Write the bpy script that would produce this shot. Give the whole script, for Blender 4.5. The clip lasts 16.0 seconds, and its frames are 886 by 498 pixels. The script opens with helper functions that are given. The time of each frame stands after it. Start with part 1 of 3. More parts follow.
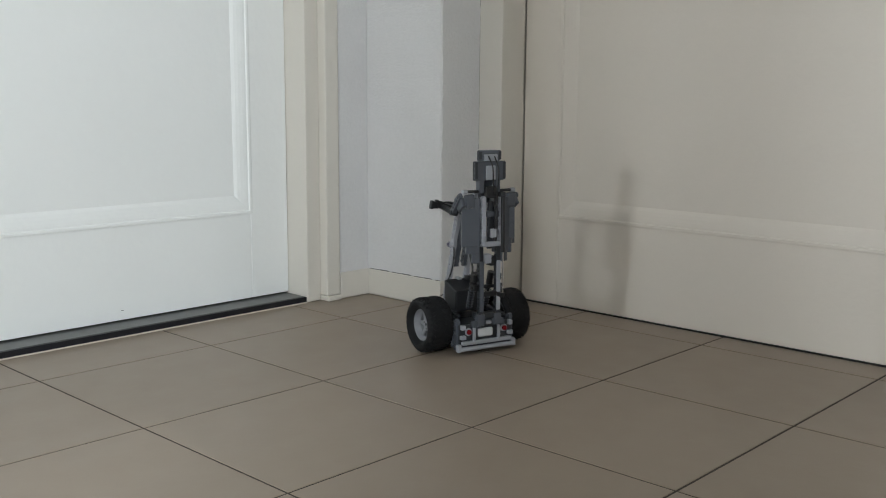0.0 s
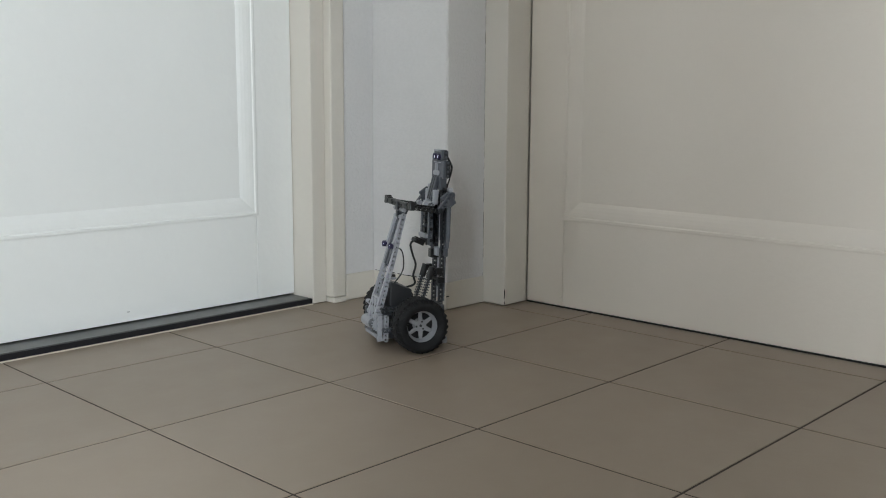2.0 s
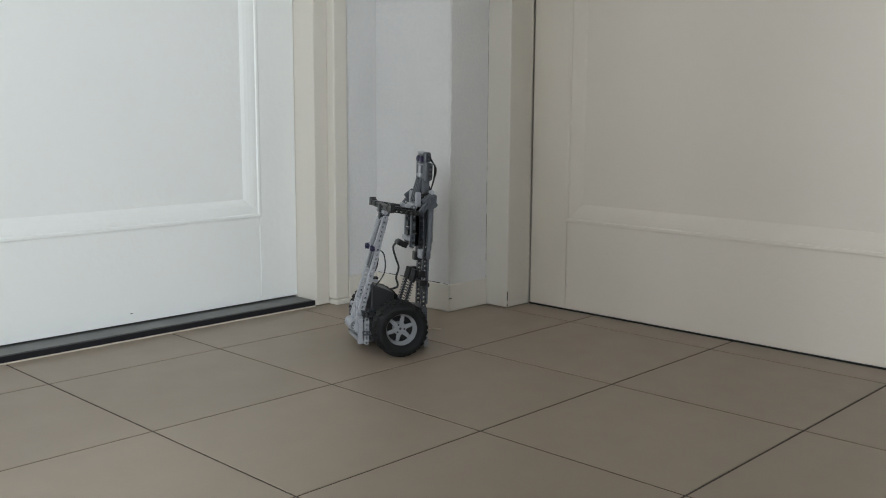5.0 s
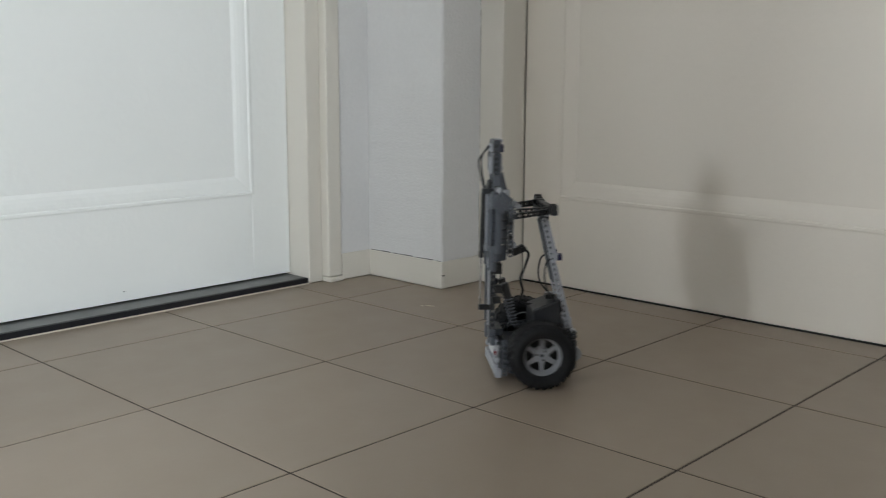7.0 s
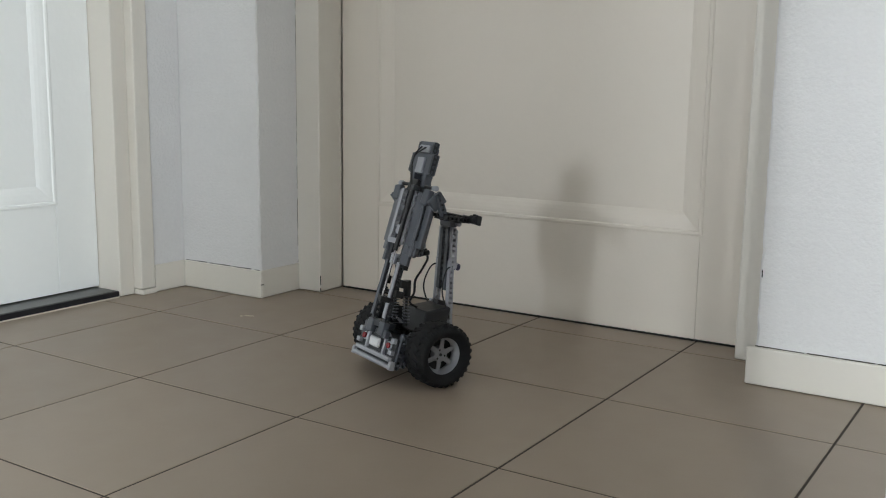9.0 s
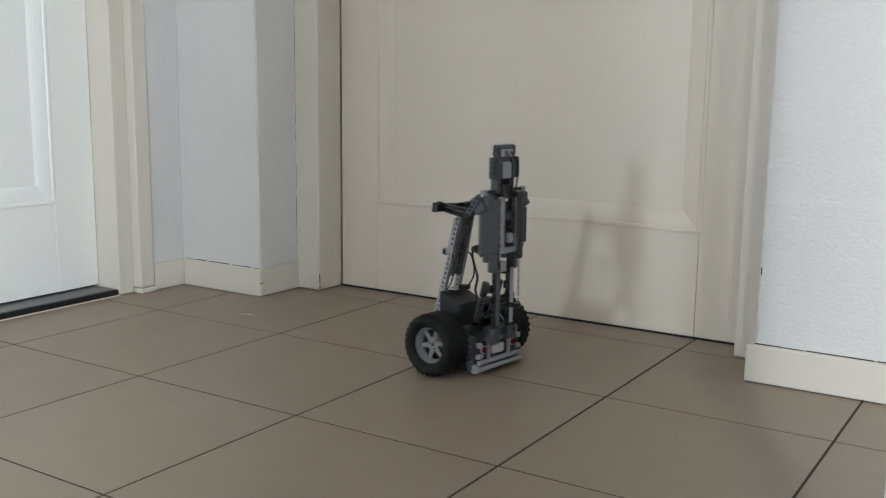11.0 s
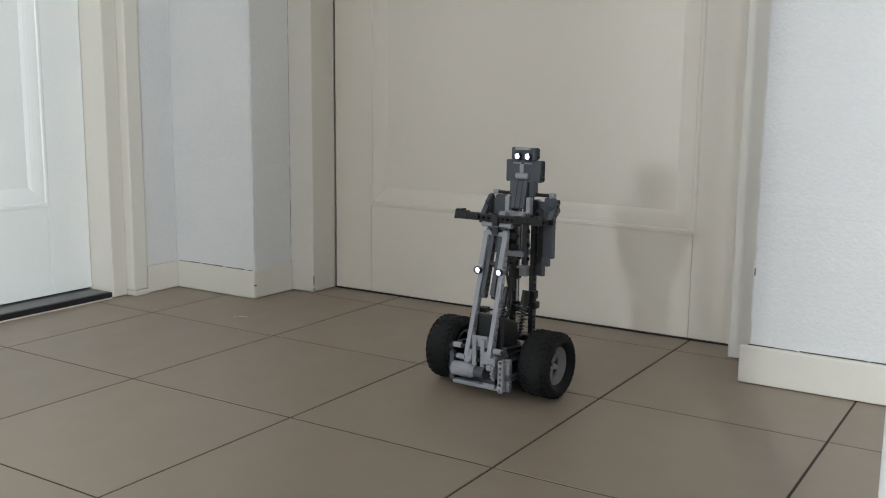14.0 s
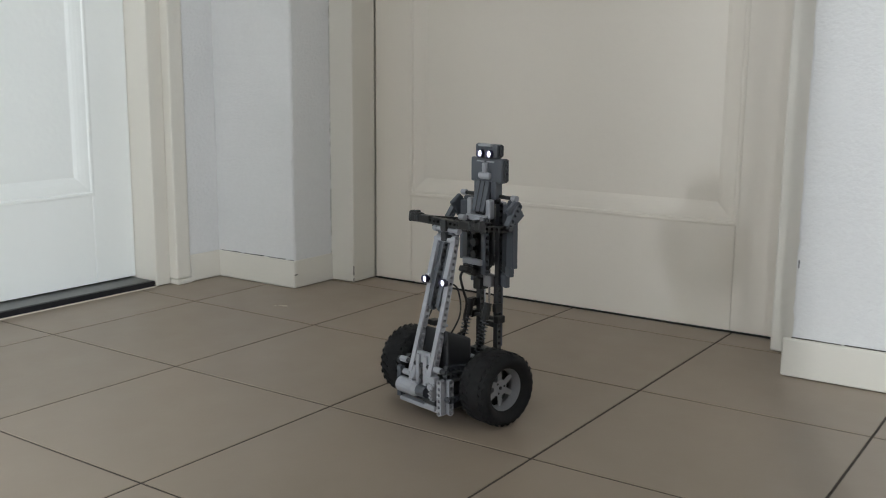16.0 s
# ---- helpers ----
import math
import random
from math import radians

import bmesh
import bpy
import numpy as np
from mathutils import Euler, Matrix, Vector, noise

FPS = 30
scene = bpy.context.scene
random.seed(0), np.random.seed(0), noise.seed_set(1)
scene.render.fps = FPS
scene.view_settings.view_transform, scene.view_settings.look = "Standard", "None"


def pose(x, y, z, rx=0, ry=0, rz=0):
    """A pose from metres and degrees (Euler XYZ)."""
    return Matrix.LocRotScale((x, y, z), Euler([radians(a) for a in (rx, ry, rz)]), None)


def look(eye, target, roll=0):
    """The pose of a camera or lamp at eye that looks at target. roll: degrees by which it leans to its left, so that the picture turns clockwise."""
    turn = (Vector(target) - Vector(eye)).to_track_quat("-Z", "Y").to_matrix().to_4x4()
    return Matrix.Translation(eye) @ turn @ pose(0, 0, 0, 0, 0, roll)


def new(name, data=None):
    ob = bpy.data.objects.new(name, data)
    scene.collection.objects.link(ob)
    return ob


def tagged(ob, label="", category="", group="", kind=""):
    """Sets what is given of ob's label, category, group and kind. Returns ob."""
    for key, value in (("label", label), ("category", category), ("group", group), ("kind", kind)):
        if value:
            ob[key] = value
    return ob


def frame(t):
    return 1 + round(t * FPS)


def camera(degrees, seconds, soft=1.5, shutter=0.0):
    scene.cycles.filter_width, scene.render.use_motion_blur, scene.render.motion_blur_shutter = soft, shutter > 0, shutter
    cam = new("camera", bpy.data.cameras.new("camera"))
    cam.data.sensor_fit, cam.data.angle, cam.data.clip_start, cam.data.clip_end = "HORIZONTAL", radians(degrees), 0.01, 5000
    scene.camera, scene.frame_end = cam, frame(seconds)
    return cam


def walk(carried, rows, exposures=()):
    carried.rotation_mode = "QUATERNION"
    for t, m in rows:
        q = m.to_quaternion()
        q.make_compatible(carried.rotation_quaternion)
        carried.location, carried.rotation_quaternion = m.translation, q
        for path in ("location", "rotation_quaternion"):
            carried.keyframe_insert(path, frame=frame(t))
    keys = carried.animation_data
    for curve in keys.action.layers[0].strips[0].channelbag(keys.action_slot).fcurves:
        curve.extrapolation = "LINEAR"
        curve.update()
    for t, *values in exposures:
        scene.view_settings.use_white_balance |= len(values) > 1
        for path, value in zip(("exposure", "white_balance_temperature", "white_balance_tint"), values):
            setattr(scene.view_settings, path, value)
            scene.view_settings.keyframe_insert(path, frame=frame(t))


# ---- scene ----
TILE = 0.310            # pitch of the floor tiles; the plan below is laid out on their grid
WHEEL_R = 0.0482


def T(*v):
    """Tile units to metres."""
    return tuple(a * TILE for a in v) if len(v) > 1 else v[0] * TILE


# ------------------------------------------------------------------ camera
EYE = T(2.718, -3.075, 1.424)
TURNS = [
    (0.0, 43.36, -8.90, -0.37), (0.5, 43.58, -8.86, -0.33), (1.0, 43.67, -8.86, -0.30), (2.0, 43.68, -8.81, -0.30),
    (3.0, 43.65, -8.73, -0.31), (5.5, 44.06, -8.66, -0.37), (6.0, 46.72, -8.58, -0.46), (6.5, 46.79, -9.06, -0.44),
    (7.0, 43.42, -10.02, -0.25), (7.2, 41.75, -9.95, -0.25), (7.4, 39.30, -9.77, -0.40), (7.5, 37.50, -9.75, -0.45),
    (7.6, 33.14, -9.51, -0.50), (7.8, 32.21, -9.51, -0.60), (8.0, 32.90, -9.73, -0.62), (8.2, 35.28, -9.82, -0.65),
    (8.5, 36.16, -9.76, -0.60), (8.8, 33.62, -9.58, -0.66), (9.0, 32.89, -9.55, -0.75), (9.5, 33.12, -9.50, -0.75),
    (12.0, 32.29, -9.73, -0.59), (12.5, 32.02, -9.62, -0.59), (13.0, 32.12, -9.58, -0.56), (13.5, 32.17, -9.58, -0.56),
    (14.0, 32.47, -9.56, -0.60), (14.5, 32.58, -9.57, -0.60), (15.0, 32.65, -9.59, -0.59), (15.5, 32.79, -9.68, -0.57),
    (16.0, 34.78, -10.13, -0.46)]
EXPOSURES = [(0.0, -0.70), (6.0, -0.75), (6.6, -0.78), (7.1, -0.71), (7.6, -0.63), (8.2, -0.60), (15.5, -0.58), (16.0, -0.62)]
cam = camera(48.5, 16.0, soft=1.05, shutter=0.4)
walk(cam, [(t, pose(*EYE, 90 + pitch, roll, yaw)) for t, yaw, pitch, roll in TURNS], exposures=EXPOSURES)

# ------------------------------------------------------------------ light
world = bpy.data.worlds.new("world")
scene.world = world
world.use_nodes = True
wn = world.node_tree.nodes
sky = wn.new("ShaderNodeTexSky")
sky.sky_type, sky.sun_disc, sky.sun_elevation, sky.sun_rotation = "NISHITA", False, radians(40), radians(20)
world.node_tree.links.new(sky.outputs["Color"], wn["Background"].inputs["Color"])
wn["Background"].inputs["Strength"].default_value = 0.1


def window_light(name, place, target, wide, high, watts, colour):
    lamp = bpy.data.lights.new(name, "AREA")
    lamp.shape, lamp.size, lamp.size_y, lamp.energy, lamp.color = "RECTANGLE", wide, high, watts, colour
    ob = new(name, lamp)
    ob.matrix_world = look(place, target)
    return ob


# daylight from unseen windows of the room behind the camera, through the two openings of a partition added to shape it
SOUTH, PARTITION, EAST, INNER = -2.30, -1.27, 2.10, 1.40
OPENINGS = ((-0.304, 0.84, 0.0, 1.90), (1.185, 1.40, 0.0, 2.10))      # x0, x1, z0, z1 in the partition
WINDOWS = ((-0.39, -0.19, 0.56, 0.82), (1.35, 1.75, 0.40, 1.85))    # x0, x1, z0, z1 in the south wall
window_light("far_window_sky", (-0.29, SOUTH + 0.01, 0.69), (-0.27, 0, 0.60), 0.16, 0.22, 19.0, (0.85, 0.93, 1.0))
window_light("south_window_sky", (1.55, SOUTH + 0.01, 1.12), (-0.2, 0.0, 0.50), 0.40, 1.40, 122, (0.86, 0.95, 1.0))

# ------------------------------------------------------------------ materials


def material(name, base, rough=0.5, metal=0.0, vary=0.06, grain=300.0, bump=0.0, bump_scale=200.0, blotch=4.0, spec=0.5, rnd=0.0):
    """A Principled surface with variation at two scales and a fine relief."""
    m = bpy.data.materials.new(name)
    m.use_nodes = True
    nt = m.node_tree
    b = nt.nodes["Principled BSDF"]
    b.inputs["Metallic"].default_value = metal
    b.inputs["Specular IOR Level"].default_value = spec
    tc = nt.nodes.new("ShaderNodeTexCoord")
    where = tc.outputs["Object"]

    def noisy(scale, detail):
        n = nt.nodes.new("ShaderNodeTexNoise")
        n.inputs["Scale"].default_value, n.inputs["Detail"].default_value = scale, detail
        nt.links.new(where, n.inputs["Vector"])
        return n.outputs["Fac"]

    def maths(op, a, c):
        n = nt.nodes.new("ShaderNodeMath")
        n.operation = op
        for socket, value in zip(n.inputs, (a, c)):
            if isinstance(value, (int, float)):
                socket.default_value = value
            else:
                nt.links.new(value, socket)
        return n.outputs[0]

    total = maths("ADD", maths("MULTIPLY", noisy(blotch, 3), 0.6), maths("MULTIPLY", noisy(grain, 2), 0.4))
    value = maths("ADD", maths("MULTIPLY", maths("SUBTRACT", total, 0.5), 4 * vary), 1.0)
    if rnd:
        info = nt.nodes.new("ShaderNodeObjectInfo")
        value = maths("MULTIPLY", value, maths("ADD", maths("MULTIPLY", info.outputs["Random"], rnd), 1 - rnd / 2))
    mix = nt.nodes.new("ShaderNodeVectorMath")
    mix.operation = "SCALE"
    mix.inputs[0].default_value = base
    nt.links.new(value, mix.inputs["Scale"])
    nt.links.new(mix.outputs[0], b.inputs["Base Color"])
    nt.links.new(maths("ADD", maths("MULTIPLY", noisy(blotch * 3, 2), 0.16), rough - 0.08), b.inputs["Roughness"])
    if bump:
        bn = nt.nodes.new("ShaderNodeBump")
        bn.inputs["Strength"].default_value, bn.inputs["Distance"].default_value = 1.0, bump
        nt.links.new(noisy(bump_scale, 4), bn.inputs["Height"])
        nt.links.new(bn.outputs[0], b.inputs["Normal"])
    return m


DOOR_WHITE = material("white_door_paint", (0.88, 0.89, 0.87), 0.40, vary=0.012, grain=60, bump=0.0004, bump_scale=90, blotch=2.5)
DOOR_CREAM = material("cream_door_paint", (0.765, 0.699, 0.614), 0.42, vary=0.012, grain=60, bump=0.0004, bump_scale=90, blotch=2.5)
TRIM = material("trim_paint", (0.71, 0.668, 0.598), 0.45, vary=0.015, grain=80, bump=0.0004, bump_scale=120, blotch=3)
PLASTER = material("plaster", (0.72, 0.708, 0.700), 0.85, vary=0.045, grain=120, bump=0.0014, bump_scale=190, blotch=6)
TILE_MAT = material("floor_tile", (0.300, 0.240, 0.184), 0.42, vary=0.035, grain=420, bump=0.0002, bump_scale=60, blotch=5, rnd=0.05)
GROUT = material("grout", (0.052, 0.041, 0.033), 0.9, vary=0.12, grain=300, blotch=8)
STONE = material("black_stone", (0.014, 0.014, 0.017), 0.36, vary=0.08, spec=0.35, grain=260, blotch=12)
# the same black stone, painted grey for what its top reflects
STONE_TOP = material("sheen_stone", (0.09, 0.09, 0.088), 0.35, vary=0.12, grain=260, blotch=9)
CAULK = material("caulk", (0.62, 0.56, 0.48), 0.6, vary=0.08, blotch=14)
# near black that stands in for the shade under and behind the doors
GAP_SHADE = material("shadow_gap", (0.02, 0.018, 0.016), 0.9, vary=0.1)
CEILING = material("ceiling_paint", (0.8, 0.79, 0.76), 0.9, vary=0.02)
SCUFF = material("black_scuff", (0.02, 0.02, 0.02), 0.8, vary=0.2)
CRUMB = material("dry_crumb", (0.62, 0.56, 0.46), 0.8, vary=0.1)

# ------------------------------------------------------------------ mesh helpers


def finish(name, bm, mat, parent=None, label="", smooth=False):
    me = bpy.data.meshes.new(name)
    bmesh.ops.recalc_face_normals(bm, faces=bm.faces[:])
    if smooth:
        for f in bm.faces:
            f.smooth = True
    bm.to_mesh(me)
    bm.free()
    me.materials.append(mat)
    ob = new(name, me)
    if parent:
        ob.parent = parent
    if label:
        ob["label"] = label
    return ob


part = finish


def add_box(bm, x0, x1, y0, y1, z0, z1, bevel=0.0, m=None):
    """A box, bevelled, added to bm."""
    got = bmesh.ops.create_cube(bm, size=1.0)["verts"]
    for v in got:
        v.co = Vector(((x0 + x1) / 2 + v.co.x * (x1 - x0), (y0 + y1) / 2 + v.co.y * (y1 - y0), (z0 + z1) / 2 + v.co.z * (z1 - z0)))
    if bevel:
        edges = list({e for v in got for e in v.link_edges})
        got = bmesh.ops.bevel(bm, geom=edges, offset=bevel, segments=2, affect="EDGES", profile=0.5)["verts"]
    if m is not None:
        bmesh.ops.transform(bm, matrix=m, verts=list(got))
    return bm


def box(x0, x1, y0, y1, z0, z1, bevel=0.0):
    return add_box(bmesh.new(), x0, x1, y0, y1, z0, z1, bevel)


def structure(name, bm, mat, label, parent=None, category="wall"):
    ob = finish(name, bm, mat, parent)
    return tagged(ob, label, category, kind="structure")


# ------------------------------------------------------------------ room shell
TOP = 2.55
WEST, NORTH = T(-2.47), T(1.645)
sub = structure("floor", box(T(-3.2), EAST + 0.1, SOUTH - 0.1, T(2.9), -0.06, -0.0009), GROUT, "beige square ceramic floor tiles with dark joints", category="floor")

def rough_wall(x0, x1, y0, y1, corner):
    """A plastered wall block whose one front corner is uneven, as the trowel left it; corner is its x side, -1 or 1."""
    rng = random.Random(11)
    bm = bmesh.new()
    n, rings = 150, []
    for k in range(n + 1):
        z = TOP * k / n
        a, b, r = rng.gauss(0, 0.0006), rng.gauss(0, 0.0006), 0.0025 + rng.uniform(0, 0.0015)
        cut = [(x1 - r + a, y0 + b * 0.5), (x1 + a * 0.6, y0 + r + b)] if corner > 0 else [(x1, y0)]
        start = [(x0, y0)] if corner > 0 else [(x0 + a * 0.6, y0 + r + b), (x0 + r + a, y0 + b * 0.5)]
        rings.append([bm.verts.new((x, y, z)) for x, y in start + cut + [(x1, y1), (x0, y1)]])
    for p, q in zip(rings, rings[1:]):
        for i in range(len(p)):
            bm.faces.new((p[i], p[(i + 1) % len(p)], q[(i + 1) % len(p)], q[i]))
    bm.faces.new(rings[0])
    bm.faces.new(rings[-1])
    return bm


structure("wall_pier", rough_wall(T(-3.2), T(-1.753), NORTH, T(2.9), 1), PLASTER, "white rough plastered wall pier between two doors")
structure("wall_north", rough_wall(T(1.49), EAST + 0.12, NORTH, T(2.9), -1), PLASTER, "white rough plastered wall beside the door")
structure("wall_north_head", box(T(-1.753), T(1.49), NORTH + 0.004, T(2.9), 2.16, TOP), PLASTER, "white plaster over the door")
structure("wall_north_back", box(T(-1.753), T(1.49), T(2.62), T(2.9), 0, 2.16), GAP_SHADE, "unlit back of the door recess")
# west wall with the left door's opening
structure("wall_west", box(T(-3.2), WEST, T(1.27), NORTH - 0.001, 0, TOP), PLASTER, "white rough plastered wall in the narrow niche")
structure("wall_west_south", box(T(-3.2), WEST, SOUTH, T(-1.95), 0, TOP), PLASTER, "white rough plastered wall")
structure("wall_west_head", box(T(-3.2), WEST, T(-1.95), T(1.27), 2.16, TOP), PLASTER, "white plaster over the door")
structure("wall_west_back", box(T(-3.2), T(-3.0), T(-1.95), T(1.27), 0, 2.16), GAP_SHADE, "unlit back of the door recess")
structure("wall_east", box(EAST, EAST + 0.12, SOUTH, NORTH, 0, TOP), PLASTER, "white plastered wall")
# out of view, added to bound the light from the east opening
structure("wall_inner", box(INNER, INNER + 0.08, PARTITION + 0.001, NORTH - 0.002, 0, TOP), PLASTER, "white plastered wall")
structure("wall_return", box(T(2.446), T(2.446) + 0.016, T(-0.92), T(-0.66), 0, TOP, 0.003), PLASTER, "white plastered wall end with a sharp corner")


def pierced_wall(x0, x1, y0, y1, holes):
    """A wall along x with openings (x0, x1, z0, z1) through it."""
    bm = bmesh.new()
    x = x0
    for a, b, z0, z1 in holes:
        add_box(bm, x, a, y0, y1, 0, TOP)
        if z0 > 0:
            add_box(bm, a, b, y0, y1, 0, z0)
        add_box(bm, a, b, y0, y1, z1, TOP)
        x = b
    add_box(bm, x, x1, y0, y1, 0, TOP)
    return bm


structure("wall_south", pierced_wall(T(-3.2), EAST + 0.12, SOUTH - 0.12, SOUTH, WINDOWS), PLASTER, "white plastered wall with two window openings")
# unseen, added: the pier between its openings shades the cream door and floor
structure("wall_partition", pierced_wall(T(-3.2), EAST, PARTITION - 0.1, PARTITION, OPENINGS), PLASTER, "unseen white partition added to shape the light on the doors")
structure("ceiling", box(T(-3.2), EAST + 0.12, SOUTH - 0.12, T(2.9), TOP, TOP + 0.1), CEILING, "plain white painted ceiling", category="ceiling")


# ------------------------------------------------------------------ baseboards
def baseboard(name, x0, x1, y0, y1, label):
    return structure(name, box(x0, x1, y0, y1, 0.001, T(0.188), 0.0022), TRIM, label, category="baseboard")


baseboard("baseboard_pier", T(-2.458), T(-1.739), T(1.631), NORTH, "cream painted baseboard round the wall pier")
baseboard("baseboard_pier_side", T(-1.7525), T(-1.740), T(1.6455), T(2.018), "cream painted baseboard round the wall pier")
baseboard("baseboard_niche", T(-2.4695), T(-2.4575), T(1.372), T(1.640), "cream painted baseboard in the niche")
baseboard("baseboard_north", T(1.456), EAST, T(1.613), NORTH, "cream painted baseboard with a chipped end")


# ------------------------------------------------------------------ doors
def door_leaf(name, width, height, stile_a, stile_b, rail, label, PAINT):
    """A framed door, front face at y = 0 facing -y, from x = 0 to width, z from 0."""
    leaf = tagged(new(name), label, "door", kind="structure")
    d = 0.04
    part("stile", box(0, stile_a, 0, d, 0, height, 0.0012), PAINT, leaf)
    part("stile", box(width - stile_b, width, 0, d, 0, height, 0.0012), PAINT, leaf)
    mid = 0.95
    x0, x1 = stile_a, width - stile_b
    for z0, z1 in ((0, rail), (mid, mid + 0.14), (height - 0.12, height)):
        part("rail", box(x0 + 0.0004, x1 - 0.0004, 0.0003, d, z0, z1, 0.0008), PAINT, leaf)
    for z0, z1 in ((rail, mid), (mid + 0.14, height - 0.12)):
        # moulding: profile swept round the opening, from a raised lip down to the panel
        profile = ((0.0000, -0.0008), (0.0030, -0.0018), (0.0070, -0.0016), (0.0090, 0.0005), (0.0130, 0.0007), (0.0180, 0.0013), (0.0260, 0.0028), (0.0330, 0.0048), (0.0390, 0.0074), (0.0430, 0.0104), (0.0455, 0.0108), (0.0468, 0.0083), (0.0520, 0.0079))
        bm = bmesh.new()
        rings = []
        for inset, depth in ((0.0, 0.004),) + profile + ((0.053, 0.02),):
            ring = [bm.verts.new(p) for p in ((x0 - 0.004 + inset, depth, z0 - 0.004 + inset), (x1 + 0.004 - inset, depth, z0 - 0.004 + inset),
                                              (x1 + 0.004 - inset, depth, z1 + 0.004 - inset), (x0 - 0.004 + inset, depth, z1 + 0.004 - inset))]
            rings.append(ring)
        for a, c in zip(rings, rings[1:]):
            for i in range(4):
                bm.faces.new((a[i], a[(i + 1) % 4], c[(i + 1) % 4], c[i]))
        part("moulding", bm, PAINT, leaf)
        part("panel", box(x0 + 0.035, x1 - 0.035, 0.0078, 0.03, z0 + 0.035, z1 - 0.035), PAINT, leaf)
    return leaf


# door in the north wall
leaf = door_leaf("door_1", T(2.83), 2.09, T(0.305), T(0.292), T(0.605), "closed cream white panelled door with raised moulding", DOOR_CREAM)
leaf.matrix_world = pose(T(-1.552), T(2.266), 0.0030)
# door in the west wall, facing +x
leaf = door_leaf("door_2", T(2.841), 2.08, T(0.30), T(0.305), T(0.585), "closed white panelled door above a black stone sill", DOOR_WHITE)
leaf.matrix_world = pose(T(-2.73), T(-1.716), 0.0165, 0, 0, 90)


def door_frame(name, bm, label):
    return structure(name, bm, TRIM, label, category="door frame")


bm = bmesh.new()
add_box(bm, T(-1.80), T(-1.556), T(2.020), T(2.262), 0.001, 2.13, 0.0025)
add_box(bm, T(-1.80), T(-1.580), T(2.2625), T(2.60), 0.001, 2.13)
add_box(bm, T(1.286), T(1.60), T(2.020), T(2.262), 0.001, 2.13, 0.0025)
add_box(bm, T(1.300), T(1.60), T(2.2625), T(2.60), 0.001, 2.13)
add_box(bm, T(-1.555), T(1.285), T(2.0202), T(2.262), 2.098, 2.13, 0.0025)
door_frame("door_frame_1", bm, "cream painted wooden door frame with a scuffed corner")
bm = bmesh.new()
add_box(bm, T(-2.60), T(-2.452), T(1.247), T(1.366), 0.012, 2.2, 0.003)
add_box(bm, T(-2.60), T(-2.444), T(1.252), T(1.372), 0.0, 0.011, 0.002)
add_box(bm, T(-3.0), T(-2.522), T(1.130), T(1.2468), 0.001, 2.2, 0.0025)
add_box(bm, T(-3.0), T(-2.522), T(-1.90), T(-1.73), 0.001, 2.2, 0.0025)
add_box(bm, T(-3.0), T(-2.5222), T(-1.729), T(1.129), 2.11, 2.2, 0.0025)
door_frame("door_frame_2", bm, "cream painted stepped wooden door frame")

# solid dark strip in place of the shade below the leaf
structure("door_gap", box(T(-1.55), T(1.28), T(2.258), T(2.6), -0.004, 0.0024), GAP_SHADE, "dark strip painted for the shade under the closed door", category="gap")
sill = tagged(new("door_sill"), "black polished stone sill below the white door", "door sill", kind="structure")
part("stone_slab", box(T(-3.0), T(-2.532), T(-1.729), T(1.128), 0.0005, 0.0125, 0.0012), STONE, sill)
# thin grey sheet: reflected light on the slab put into its colour
part("worn_top", box(T(-2.99), T(-2.545), T(-1.728), T(1.112), 0.0123, 0.0136, 0.0004), STONE_TOP, sill)
part("caulk_line", box(T(-2.5318), T(-2.522), T(-1.728), T(1.126), -0.002, 0.0020, 0.0008), CAULK, sill)

# scuffs on the frame corner and pier, a crumb on the floor
for name, b in (("scuff", box(T(-1.5562) , T(-1.5542), T(2.0185), T(2.026), 0.004, 0.0095)),
                ("scuff", box(T(-1.5562), T(-1.5542), T(2.0185), T(2.026), 0.016, 0.036)),
                ("scuff", box(T(-1.7392), T(-1.7382), T(1.632), T(1.66), 0.028, 0.030))):
    tagged(finish(name, b, SCUFF), "small black scuff mark on cream paint", "scuff", group="scuffs", kind="structure")

# hairline cracks where the plaster meets the woodwork; over the north baseboard, a painted shadow line
crack_rng = random.Random(4)
bm = bmesh.new()
x = T(-2.452)
while x < T(-1.77):
    run = crack_rng.uniform(0.008, 0.030)
    add_box(bm, x, min(x + run, T(-1.76)), T(1.6405), T(1.646), T(0.188) - 0.0004, T(0.188) + crack_rng.uniform(0.0006, 0.0016))
    x += run + crack_rng.uniform(0.0, 0.012)
tagged(finish("crack", bm, SCUFF), "dark hairline crack over the baseboard", "crack", kind="structure")
# grey runs painted for the shadow line along the north baseboard's top
bm = bmesh.new()
x = T(1.492)
while x < T(2.30):
    run = crack_rng.uniform(0.015, 0.050)
    add_box(bm, x, x + run, T(1.6395), T(1.646), T(0.188) - 0.0004, T(0.188) + crack_rng.uniform(0.0006, 0.0016))
    x += run + crack_rng.uniform(0.0, 0.004)
tagged(finish("crack", bm, GROUT), "thin grey strip for the shadow line over the baseboard", "crack", kind="structure")
bm = bmesh.new()
z = T(0.19)
while z < 1.2:
    run = crack_rng.uniform(0.05, 0.18)
    w = crack_rng.uniform(0.0001, 0.00035)
    add_box(bm, T(-1.753) - 0.001, T(-1.753) + w, T(2.0185) - w, T(2.021), z, z + run)
    z += run + crack_rng.uniform(0.0, 0.008)
tagged(finish("crack", bm, GROUT), "dark hairline crack beside the door frame", "crack", kind="structure")
